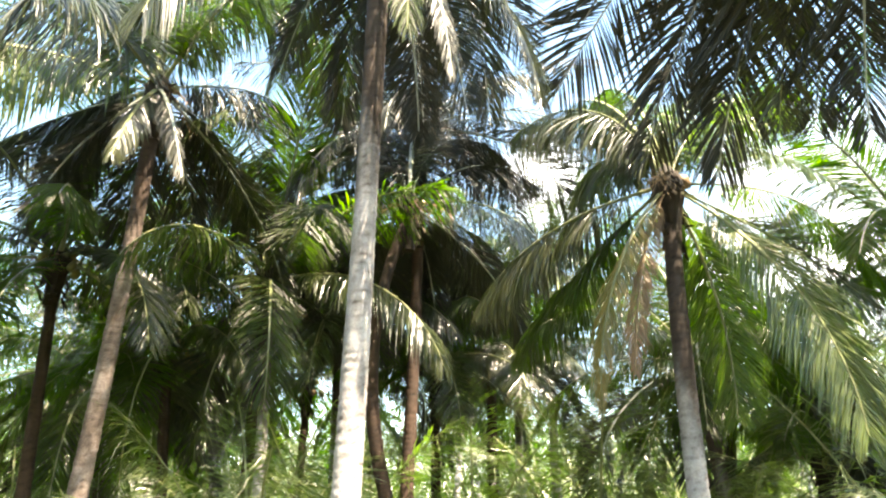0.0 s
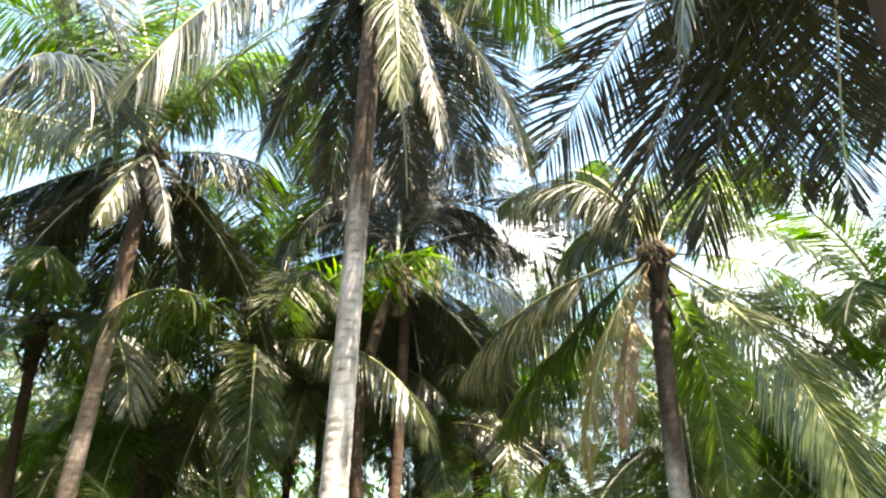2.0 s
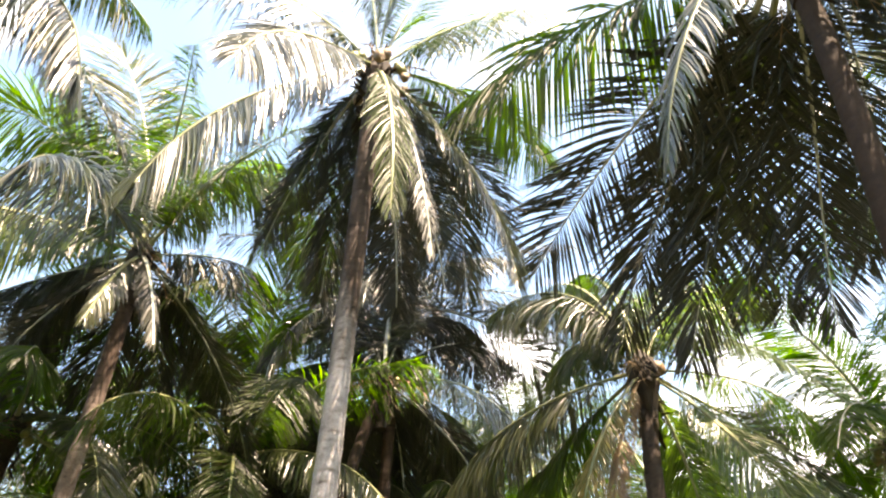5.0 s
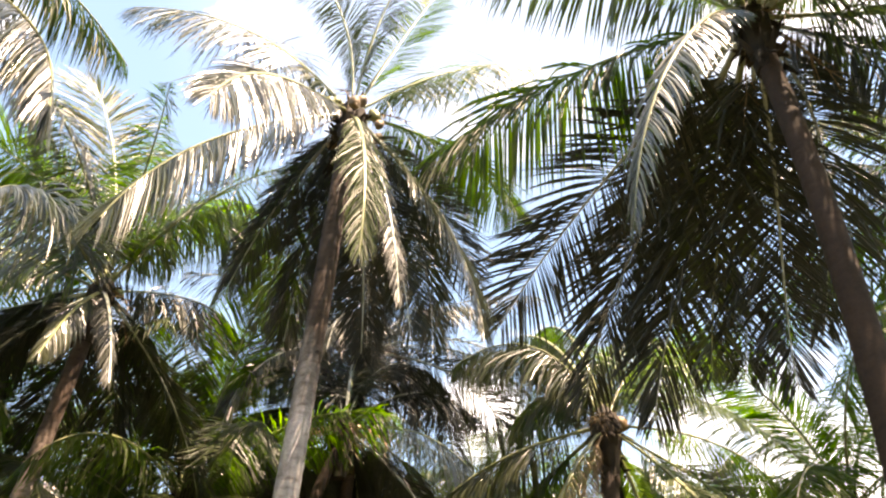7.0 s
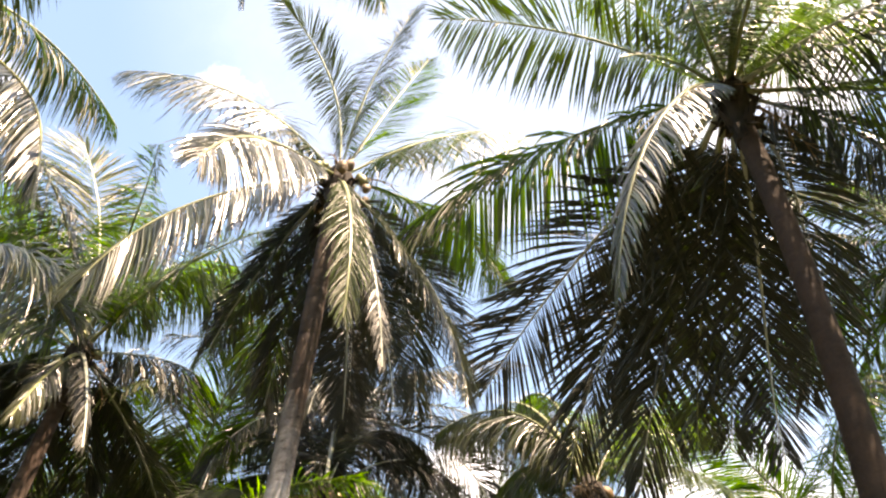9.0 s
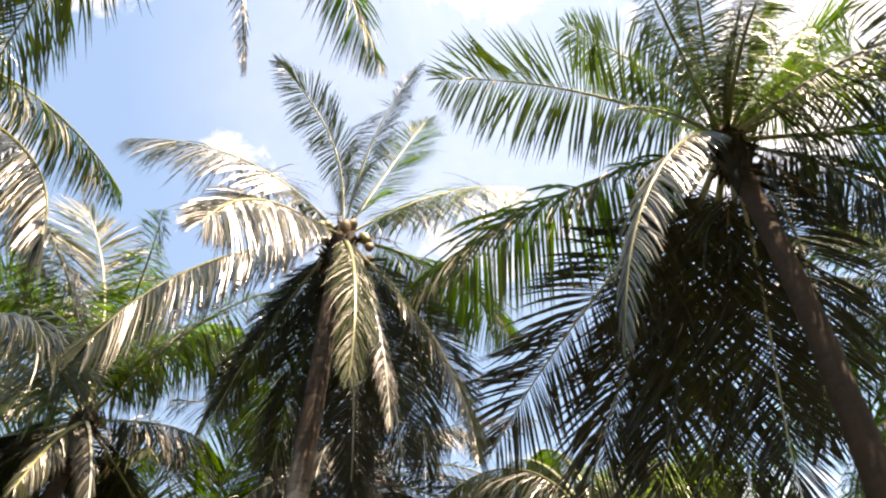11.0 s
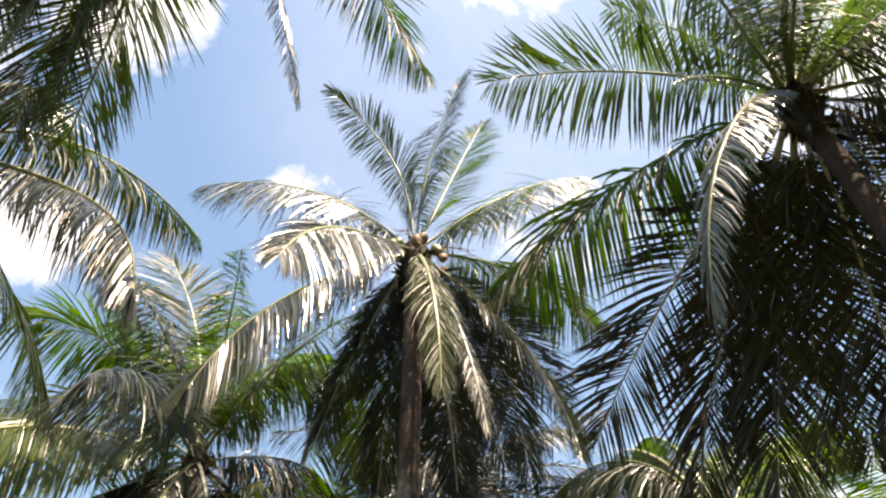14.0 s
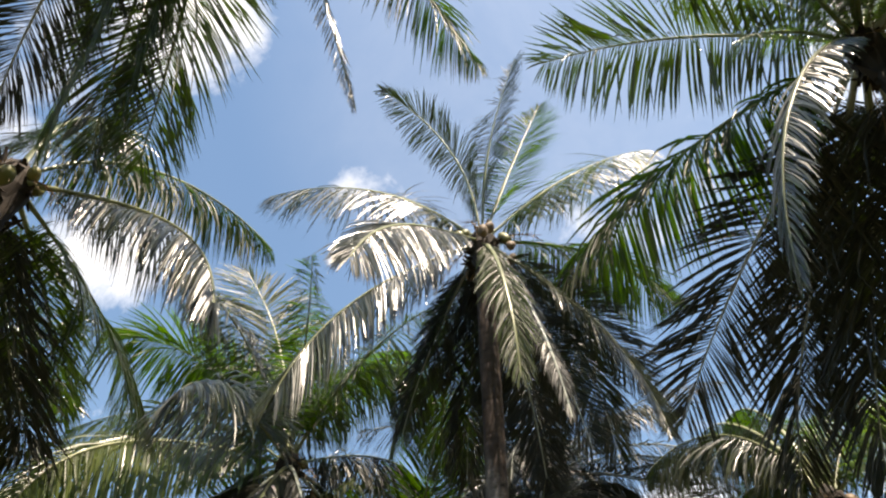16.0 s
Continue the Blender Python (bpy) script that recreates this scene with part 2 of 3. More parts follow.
def frond_data(rng, az, el, bend, length, sweep=0.0, pairs=165, segs=3, hang=0.6, roll=0.0, torn=0.04, wide=1.0, slim=1.0, steps=20):
    """Points and faces of a frond's rachis and of its leaflets, from the heart of the crown."""
    p, t, level = spine(az, el, bend, length, sweep, steps)
    n_p = len(p)
    grid = np.linspace(0, 1, n_p)
    turn = np.radians(roll * np.clip(grid / 0.35, 0, 1))[:, None]
    above = np.cross(level, t)
    s_ax, n_ax = level * np.cos(turn) + above * np.sin(turn), above * np.cos(turn) - level * np.sin(turn)
    # rachis: broad, channelled base, thin tip
    w = 0.016 + 0.052 * (1 - grid) ** 1.1 + 0.10 * np.clip(1 - grid / 0.07, 0, 1)
    h = 0.010 + 0.030 * (1 - grid) ** 1.2
    ring = [(-0.5, 0.25), (0.0, 0.05), (0.5, 0.25), (0.38, -0.4), (0.0, -0.7), (-0.38, -0.4)]
    rv = np.concatenate([(p + s_ax * (a * w)[:, None] + n_ax * (b * h)[:, None])[:, None] for a, b in ring], 1).reshape(-1, 3)
    k = len(ring)
    rf = [(i * k + j, i * k + (j + 1) % k, (i + 1) * k + (j + 1) % k, (i + 1) * k + j) for i in range(n_p - 1) for j in range(k)]
    # leaflets
    start = 0.15
    u = np.tile(np.linspace(start, 0.995, pairs), 2) + rng.normal(0, 0.0016, 2 * pairs)
    sign = np.repeat([1.0, -1.0], pairs)
    keep = rng.random(2 * pairs) > torn
    u, sign = np.clip(u[keep], 0, 1), sign[keep]
    m = len(u)

    def along(a):
        return np.stack([np.interp(u, grid, a[:, c]) for c in range(3)], 1)

    root, tang, sid, nor = along(p), unit(along(t)), unit(along(s_ax)), unit(along(n_ax))
    q = np.clip((u - start) / (1 - start), 0, 1)
    size = slim * length * 0.29 * (0.46 + 1.45 * q - 1.36 * q ** 2 - 0.30 * q ** 8) * rng.normal(1, 0.07, m)
    wave = rng.uniform(0, 6.3, 4)
    slow = np.sin(u * 17 + wave[0]) + 0.7 * np.sin(u * 39 + wave[1])
    open_ = np.radians(69 - 20 * min(max(el / 25 - 2, 0.0), 1.0) - 30 * q ** 2 + 6 * slow + rng.normal(0, 2.6, m))[:, None]
    vee = np.radians(12 + 5 * np.sin(u * 23 + wave[2] + sign) + rng.normal(0, 4, m))[:, None]
    d = np.cos(open_) * tang + np.sin(open_) * (sign[:, None] * sid * np.cos(vee) + nor * np.sin(vee))
    sag = (hang * (1 + 0.2 * np.sin(u * 13 + wave[1] + sign)) * rng.uniform(0.65, 1.4, m) * np.where(rng.random(m) < 0.06, 2.6, 1.0) * (0.6 + 0.4 * np.sqrt(np.clip(1 - tang[:, 2] ** 2, 0, 1))))[:, None] * np.array([[0, 0, -1.0]])
    d = unit(d + 0.75 * sag)
    flat = nor + 0.35 * tang + rng.normal(0, 0.24, (m, 3)) + 0.3 * np.sin(u * 31 + wave[3])[:, None] * sid
    width = length * 0.0076 * wide * slim ** 0.5 * (0.7 + 0.6 * q - 0.75 * q ** 2) * rng.normal(1, 0.1, m)
    sag_of = -sag[:, 2:3]
    x, verts = root.copy(), []
    prof = np.interp(np.linspace(0, 1, segs + 1), [0, 0.12, 0.45, 0.75, 1], [0.35, 0.85, 1.0, 0.72, 0.0])
    for i in range(segs + 1):
        across = unit(np.cross(d, flat))
        lift = unit(np.cross(across, d))
        half = (width * prof[i])[:, None] * 0.5
        if i < segs:
            verts += [x - across * half - lift * half * 0.55, x, x + across * half - lift * half * 0.55]
        else:
            verts += [x]
        x = x + d * (size / segs)[:, None]
        d = unit(d + (0.15 + 0.5 * sag_of) * np.array([[0, 0, -1.0]]) * (1.3 / segs))
    lv = np.stack(verts, 1)
    per = lv.shape[1]
    one = []
    for i in range(segs - 1):
        a = 3 * i
        one += [(a, a + 1, a + 4, a + 3), (a + 1, a + 2, a + 5, a + 4)]
    a = 3 * (segs - 1)
    one += [(a, a + 1, a + 3), (a + 1, a + 2, a + 3)]
    lf = [tuple(b * per + i for i in f) for b in range(m) for f in one]
    return rv.tolist(), rf, lv.reshape(-1, 3).tolist(), lf


def trunk_mesh(rng, name, base, mid, top, foot, neck, mat, sides=20, step=0.03, gap=0.105, brown=1.5, rings=1.0):
    """A palm stem through three places, with leaf scars that run round it unevenly."""
    base, mid, top = (np.array(v, float) for v in (base, mid, top))
    n = max(12, int(np.linalg.norm(top - base) / step))
    s = np.linspace(0, 1, n + 1)
    ctrl = 2 * mid - (base + top) / 2
    line = ((1 - s) ** 2)[:, None] * base + (2 * s * (1 - s))[:, None] * ctrl + (s ** 2)[:, None] * top
    line[:, 2] = base[2] + (top[2] - base[2]) * s
    high = line[:, 2] - base[2]
    r = neck + (foot - neck) * (1 - s) ** 0.8 + 0.16 * np.exp(-high / 0.28)
    ang = np.linspace(0, 2 * np.pi, sides, endpoint=False)
    phase = high[:, None] / gap + 0.5 * np.sin(high[:, None] * 2.3 + foot * 90) + 0.35 * np.sin(high[:, None] * 5.7 + neck * 70) + 0.22 * np.sin(ang + high[:, None] * 1.7)[:, :] + 0.10 * np.sin(3 * ang)
    saw = phase - np.floor(phase)
    ridge = 0.0042 * np.exp(-((saw - 0.08) / 0.10) ** 2) - 0.006 * np.exp(-((saw - 0.93) / 0.06) ** 2)
    lump = rng.normal(0, 0.0018, (n + 1, sides)) + 0.006 * np.sin(2 * ang + high[:, None] * 0.9)
    rad = r[:, None] + rings * ridge + lump
    pts = np.stack([line[:, 0:1] + rad * np.cos(ang), line[:, 1:2] + rad * np.sin(ang),
                    np.repeat(line[:, 2:3], sides, 1)], -1)
    faces = [(i * sides + j, i * sides + (j + 1) % sides, (i + 1) * sides + (j + 1) % sides, (i + 1) * sides + j)
             for i in range(n) for j in range(sides)]
    faces.append(tuple(n * sides + j for j in range(sides)))
    me = mesh_of(name, pts.reshape(-1, 3).tolist(), faces, mat, smooth=True)
    notch = np.exp(-((saw - 0.92) / 0.07) ** 2) * np.clip(rng.normal(0.6, 0.35, (n + 1, sides)), 0, 1.2) * rings
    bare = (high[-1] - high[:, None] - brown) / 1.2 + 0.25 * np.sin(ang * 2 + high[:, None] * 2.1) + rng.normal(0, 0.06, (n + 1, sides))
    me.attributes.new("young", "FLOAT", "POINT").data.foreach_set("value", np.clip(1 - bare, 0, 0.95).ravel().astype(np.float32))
    me.attributes.new("scar", "FLOAT", "POINT").data.foreach_set("value", notch.ravel().astype(np.float32))
    return me


def lathe(profile, sides=12, warp=None):
    """A turned shape from (radius, height) pairs, closed at both ends; warp: a random source that makes it uneven."""
    verts, faces = [], []
    for r, z in profile:
        for j in range(sides):
            a = 2 * math.pi * j / sides
            k = 1 + (warp.normal(0, 0.05) if warp is not None else 0)
            verts.append((r * k * math.cos(a), r * k * math.sin(a), z))
    for i in range(len(profile) - 1):
        for j in range(sides):
            faces.append((i * sides + j, i * sides + (j + 1) % sides, (i + 1) * sides + (j + 1) % sides, (i + 1) * sides + j))
    faces.append(tuple(range(sides - 1, -1, -1)))
    faces.append(tuple((len(profile) - 1) * sides + j for j in range(sides)))
    return verts, faces


def nut_mesh(name, mat):
    """A three-sided oval coconut with its cap of bracts."""
    prof = [(0.012, -0.125), (0.045, -0.115), (0.078, -0.07), (0.095, -0.01), (0.092, 0.04), (0.070, 0.09), (0.04, 0.108), (0.034, 0.122), (0.012, 0.128)]
    v, f = lathe(prof, 12)
    v = [(x * (1 + 0.08 * math.cos(3 * math.atan2(y, x))), y * (1 + 0.08 * math.cos(3 * math.atan2(y, x))), z) for x, y, z in v]
    return mesh_of(name, v, f, mat, smooth=True)


NUT_GREEN, NUT_BROWN = nut_mesh("coconut_green", nut_green), nut_mesh("coconut_brown", nut_brown)


def heart_mesh(rng, name):
    """The fibrous heart from which the fronds spring, with old sheath ends."""
    v, f = lathe([(0.115, -0.9), (0.135, -0.6), (0.17, -0.35), (0.21, -0.15), (0.20, 0.02), (0.15, 0.14), (0.08, 0.26), (0.02, 0.32)], 14, rng)
    for _ in range(44):
        a, z = rng.uniform(0, 6.28), rng.uniform(-0.85, 0.15)
        out = np.array([math.cos(a), math.sin(a), 0])
        wide = np.array([-math.sin(a), math.cos(a), 0])
        size, drop = rng.uniform(0.12, 0.34), rng.uniform(-0.25, 0.25)
        c = out * 0.17 + np.array([0, 0, z])
        i = len(v)
        tip = c + out * size * 0.5 + np.array([0, 0, drop])
        v += [tuple(c - wide * 0.05), tuple(c + wide * 0.05), tuple(c + out * 0.03), tuple(tip - wide * 0.012), tuple(tip + wide * 0.012)]
        f += [(i, i + 2, i + 3), (i + 2, i + 1, i + 4), (i + 2, i + 4, i + 3), (i + 1, i, i + 3, i + 4)]
    return mesh_of(name, v, f, fibre_brown_shaded)


def stalk_mesh(rng, name, drop, reach):
    """A spent flower stalk with its bare branchlets, hanging out of the crown."""
    verts, faces = [], []

    def rod(a, b, ra, rb):
        a, b = np.array(a), np.array(b)
        d = unit(b - a)
        x = unit(np.cross(d, [0.3, 0.2, 0.9]))
        y = np.cross(d, x)
        i = len(verts)
        for c, r in ((a, ra), (b, rb)):
            verts.extend(tuple(c + r * (x * math.cos(k * 2.094) + y * math.sin(k * 2.094))) for k in range(3))
        faces.extend((i + k, i + (k + 1) % 3, i + 3 + (k + 1) % 3, i + 3 + k) for k in range(3))

    prev = np.zeros(3)
    for i in range(1, 6):
        s = i / 5
        here = np.array([reach * s, 0, 0.25 * s - (drop + 0.25) * s * s])
        rod(prev, here, 0.018 - 0.0024 * (i - 1), 0.018 - 0.0024 * i)
        if i > 1:
            for _ in range(5):
                tip = here + np.array([rng.uniform(0.0, 0.25), rng.uniform(-0.22, 0.22), rng.uniform(-0.35, 0.02)])
                rod(here, tip, 0.005, 0.002)
        prev = here
    return mesh_of(name, verts, faces, rachis_dead)


def dress_crown(rng, palm, top, nuts, stalks, reach=1.0):
    """The heart, the coconuts and the flower stalks of a palm."""
    top = Vector(top)
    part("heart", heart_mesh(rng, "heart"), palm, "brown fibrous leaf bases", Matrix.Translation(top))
    for i in range(nuts):
        a, ring = i * 2.4 + rng.uniform(-0.4, 0.4), i % 3
        r = reach * (0.24, 0.31, 0.36)[ring] + rng.uniform(-0.03, 0.03)
        z = 0.25 * (reach - 1) + (0.02, -0.12, -0.27)[ring] + rng.uniform(-0.05, 0.05)
        size = rng.uniform(0.65, 0.9)
        at = Matrix.Translation(top + Vector((r * math.cos(a), r * math.sin(a), z))) @ Euler((rng.uniform(-0.6, 0.6), rng.uniform(-0.6, 0.6), a)).to_matrix().to_4x4() @ Matrix.Scale(size, 4)
        brown = rng.random() < 0.25
        part("coconut", NUT_BROWN if brown else NUT_GREEN, palm, "ripe brown coconut" if brown else "green coconut", at)
    for i in range(stalks):
        a = rng.uniform(0, 6.28)
        at = Matrix.Translation(top + Vector((0, 0, -0.05))) @ Euler((0, 0, a)).to_matrix().to_4x4()
        part("flower_stalk", stalk_mesh(rng, "flower_stalk", rng.uniform(0.1, 0.6), rng.uniform(0.5, 0.9)), palm, "dry branched flower stalk", at)


def add_frond(rng, palm, top, spec, leaf, rach, label="", **kw):
    rv, rf, lv, lf = frond_data(rng, *spec, **kw)
    fr = part("frond", mesh_of("frond", rv, rf, rach, smooth=True), palm, label, Matrix.Translation(Vector(top)))
    lo = part("leaf_blade", mesh_of("leaf_blade", lv, lf, leaf), fr)
    lo["kind"] = "stuff"
    return fr


LEAVES = {"g": (leaf_green, rachis_green), "n": (leaf_young_sunlit, rachis_green), "y": (leaf_yellow, rachis_green),
          # kind o: the leaf with crown shade in its colour
          "d": (leaf_dead, rachis_dead), "t": (leaf_fresh, rachis_green), "o": (leaf_shaded, rachis_sky_sheen)}


def palm_tree(seed, label, base, mid, top, fronds, foot=0.17, neck=0.115, mat=None, nuts=9, stalks=3, looks=None, pairs=165, extra=0, skirt=0, behind=0.0, spread=160.0, size=4.3, wide=1.02, segs=3, brown=1.5, reach=1.0, rings=1.0):
    """A coconut palm with a stem through base, mid and top. fronds: azimuth (clockwise from +y), rise, bend, length,
    sweep, leaf kind, hang, fullness and twist of each;
    extra: further fronds spread round the crown; skirt: old ones in the shade-dark leaf that hang close to the stem,
    about the azimuth behind. looks: the leaf kind of the extra ones by number."""
    rng = np.random.default_rng(seed)
    looks = looks or {}
    palm = tagged(new("coconut_palm"), label, "palm tree", "coconut palms of the grove")
    palm.location = (base[0], base[1], 0)
    o = np.array([base[0], base[1], 0.0])
    crown = np.array(top) - o
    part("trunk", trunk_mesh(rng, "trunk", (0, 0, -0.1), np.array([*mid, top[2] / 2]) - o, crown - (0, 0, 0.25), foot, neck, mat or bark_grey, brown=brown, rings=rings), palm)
    dress_crown(rng, palm, crown, nuts, stalks, reach)
    listed = list(fronds)
    for i in range(extra):
        q = (i + 0.5) / extra
        rise = 78 - 95 * q + rng.uniform(-8, 8)
        listed.append((i * 137.5 + rng.uniform(-15, 15), rise, 45 + 45 * q + rng.uniform(-10, 10), size * rng.uniform(0.88, 1.05), rng.uniform(-14, 14),
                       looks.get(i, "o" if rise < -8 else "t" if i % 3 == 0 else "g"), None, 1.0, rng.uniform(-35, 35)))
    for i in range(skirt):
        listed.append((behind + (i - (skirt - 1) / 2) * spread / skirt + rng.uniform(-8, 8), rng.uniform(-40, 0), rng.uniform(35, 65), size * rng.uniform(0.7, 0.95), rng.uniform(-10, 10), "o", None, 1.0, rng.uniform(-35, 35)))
    for *spec, kind, hang, full, twist in listed:
        leaf, rach = LEAVES[kind]
        note = {"y": "yellowing frond", "d": "dry brown frond"}.get(kind, "")
        if hang is None:
            mean = math.radians(spec[1] - 0.4 * spec[2])
            hang = 0.22 if spec[1] > 64 else rng.uniform(0.8, 1.9) * max(0.2, abs(math.cos(mean)) ** 2.5)
        add_frond(rng, palm, crown, spec, leaf, rach, note, pairs=pairs, wide=wide, segs=segs, hang=hang, slim=full, roll=twist)
    return palm


# ---- ground ----
def ground_sheet():
    n, reach = 48, 1400.0
    verts, faces = [], []
    for i in range(n + 1):
        for j in range(n + 1):
            x, y = (2 * i / n - 1), (2 * j / n - 1)
            x, y = reach * x * abs(x) ** 1.5, reach * y * abs(y) ** 1.5
            d = math.hypot(x, y)
            verts.append((x, y, 0.12 * noise.noise((x * 0.2, y * 0.2, 3)) * min(1, max(0, d - 3) / 5) - 0.03))
    for i in range(n):
        for j in range(n):
            a = i * (n + 1) + j
            faces.append((a, a + n + 1, a + n + 2, a + 1))
    return tagged(new("ground", mesh_of("ground", verts, faces, soil, smooth=True)), "grove floor of soil, litter and low grass", "ground", kind="structure")


ground_sheet()

# ---- the palms round the camera ----
MIDDLE_FRONDS = [
    (-117, -33, 42, 4.15, -11, "g", 2.4, 1.2, 39), (-35, 2, 36, 4.2, 7, "g", 1.4, 1.0, 65),
    (-26, -1, 57, 3.99, 11, "g", 1.0, 1.0, -5), (166, -47, 46, 3.83, -9, "t", 2.0, 0.68, -5),
    (142, -60, 24, 3.95, -5, "o", 2.6, 0.42, -16), (74, -37, 47, 3.76, 11, "g", 1.0, 1.0, -37),
    (34, -2, 47, 4.16, -25, "o", 1.2, 1.0, 5), (55, 25, 33, 4.24, -20, "t", 1.6, 1.0, 15),
    (78, 52, 22, 4.28, -19, "g", 1.3, 1.0, -56), (84, 87, 19, 4.74, 26, "g", 0.9, 0.6, -57),
    (-85, 88, 44, 4.56, -25, "g", 0.7, 0.55, -29), (-92, 54, 54, 4.35, 10, "g", 1.2, 1.0, 60),
]

MIDDLE_FRONDS_MORE = [
    (-153, -27, 39, 4.15, -21, "g", 1.4, 1.0, 44), (54, 73, 3, 4.4, 13, "t", 0.4, 0.7, -52),
    (-15, -5, 55, 3.99, 0, "o", 1.2, 1.0, 0), (10, -6, 58, 4.02, -6, "o", 1.2, 1.0, 0),
]

palm_tree(2, "tall coconut palm with pale ringed trunk and green nuts",
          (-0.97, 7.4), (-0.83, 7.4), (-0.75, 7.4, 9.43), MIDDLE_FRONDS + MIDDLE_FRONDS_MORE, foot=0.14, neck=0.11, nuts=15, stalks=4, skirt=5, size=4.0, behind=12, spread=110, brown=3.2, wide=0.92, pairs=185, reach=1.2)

WEST_FRONDS = [
    (-177, 6, 56, 4.21, -16, "g", 1.1, 1.4, -31), (-97, 61, 50, 4.69, -5, "t", 0.9, 1.0, -49),
    (-73, 82, 24, 4.94, -27, "t", 0.6, 1.2, 53), (-72, 72, 42, 4.67, -7, "t", 0.7, 1.0, 58),
    (60, 82, 82, 4.26, -34, "g", 1.5, 1.2, 38), (33, 33, 27, 4.21, -30, "o", 2.6, 1.0, 0),
    (166, -35, 18, 3.53, -2, "g", 2.4, 0.6, 10), (154, -29, 39, 3.43, -19, "o", 3.0, 0.5, -10),
    (-66, 2, 5, 4.33, 8, "o", 2.4, 1.0, 0), (-57, -6, 33, 4.22, 23, "o", 2.0, 1.0, 0),
    (-14, 88, 45, 4.0, -25, "n", 0.5, 1.0, 0), (22, 1, 32, 3.97, -38, "o", 1.8, 1.0, 0),
]

WEST_FRONDS_MORE = [
    (-4, -12, 40, 3.97, 7, "o", 1.4, 1.0, 0), (-71, 75, 65, 4.52, 0, "t", 0.9, 1.0, 54),
    (41, 81, 57, 4.41, -9, "t", 1.4, 1.0, 0), (-58, 21, 56, 4.43, 35, "o", 2.0, 1.0, 0),
    (-133, 2, 70, 4.64, -48, "n", 1.8, 1.25, 64), (-97, 41, 59, 4.33, 8, "n", 1.6, 1.2, 72),
    (156, 66, 70, 3.6, 5, "t", 1.2, 0.9, 10), (-169, 52, 80, 4.0, -5, "g", 1.4, 0.9, -10),
    (116, 55, 75, 4.0, 8, "g", 1.4, 0.9, 15),
]

palm_tree(1, "coconut palm with leaning grey-brown trunk and glossy fronds",
          (-4.8, 10.03), (-4.5, 10.03), (-4.35, 10.03, 7.86), WEST_FRONDS + WEST_FRONDS_MORE, foot=0.135, neck=0.10, nuts=2, stalks=5, mat=bark_dun, skirt=3, behind=-24, wide=1.08, pairs=180)

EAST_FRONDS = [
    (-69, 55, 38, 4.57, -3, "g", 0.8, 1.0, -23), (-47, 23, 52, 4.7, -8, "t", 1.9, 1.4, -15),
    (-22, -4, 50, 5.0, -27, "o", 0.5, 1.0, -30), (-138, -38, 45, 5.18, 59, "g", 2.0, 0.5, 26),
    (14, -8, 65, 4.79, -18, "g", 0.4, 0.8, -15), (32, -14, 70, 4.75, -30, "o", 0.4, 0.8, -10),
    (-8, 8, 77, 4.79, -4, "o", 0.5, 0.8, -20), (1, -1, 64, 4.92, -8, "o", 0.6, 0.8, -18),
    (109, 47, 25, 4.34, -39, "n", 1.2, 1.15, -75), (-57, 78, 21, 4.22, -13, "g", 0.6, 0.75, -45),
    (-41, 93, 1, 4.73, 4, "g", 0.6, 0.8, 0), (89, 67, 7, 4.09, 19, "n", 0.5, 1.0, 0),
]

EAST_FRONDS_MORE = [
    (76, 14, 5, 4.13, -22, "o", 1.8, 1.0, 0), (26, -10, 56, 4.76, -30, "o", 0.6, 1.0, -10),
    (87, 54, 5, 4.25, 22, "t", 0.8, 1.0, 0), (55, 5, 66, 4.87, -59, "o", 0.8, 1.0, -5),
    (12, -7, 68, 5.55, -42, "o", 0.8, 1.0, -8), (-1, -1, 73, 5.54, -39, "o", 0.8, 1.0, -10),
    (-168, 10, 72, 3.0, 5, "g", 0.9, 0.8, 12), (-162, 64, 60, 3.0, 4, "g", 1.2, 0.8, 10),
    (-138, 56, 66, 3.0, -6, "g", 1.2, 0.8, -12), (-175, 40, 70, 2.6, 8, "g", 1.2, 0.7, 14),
    # two sun-side fronds out of view, added to shade the stem
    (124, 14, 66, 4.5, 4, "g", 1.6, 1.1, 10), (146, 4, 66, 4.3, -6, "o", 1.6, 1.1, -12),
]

EAST_FRONDS_LAST = [
    # the first is one more unseen frond that shades the stem
    (103, 2, 60, 4.5, 8, "g", 1.6, 1.1, 10), (-166, 30, 75, 1.7, 6, "n", 1.2, 1.1, 12),
    # short bright tufts that imitate the sunlit clutter round the heart
    (-138, 24, 70, 1.6, -8, "n", 1.2, 1.1, -14), (165, 28, 70, 1.7, 10, "n", 1.2, 1.1, 10),
    (-108, 26, 70, 1.6, 8, "n", 1.2, 1.1, 12), (142, 34, 70, 1.7, 8, "n", 1.2, 1.1, 12),
]

# brown=5.0 runs the dark husk far down, standing for shade on the stem
palm_tree(3, "large coconut palm with leaning brown trunk and dense hanging fronds",
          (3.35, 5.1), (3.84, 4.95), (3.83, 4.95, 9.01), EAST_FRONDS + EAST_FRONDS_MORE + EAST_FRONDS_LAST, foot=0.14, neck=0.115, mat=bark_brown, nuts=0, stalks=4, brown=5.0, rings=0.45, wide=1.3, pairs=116)

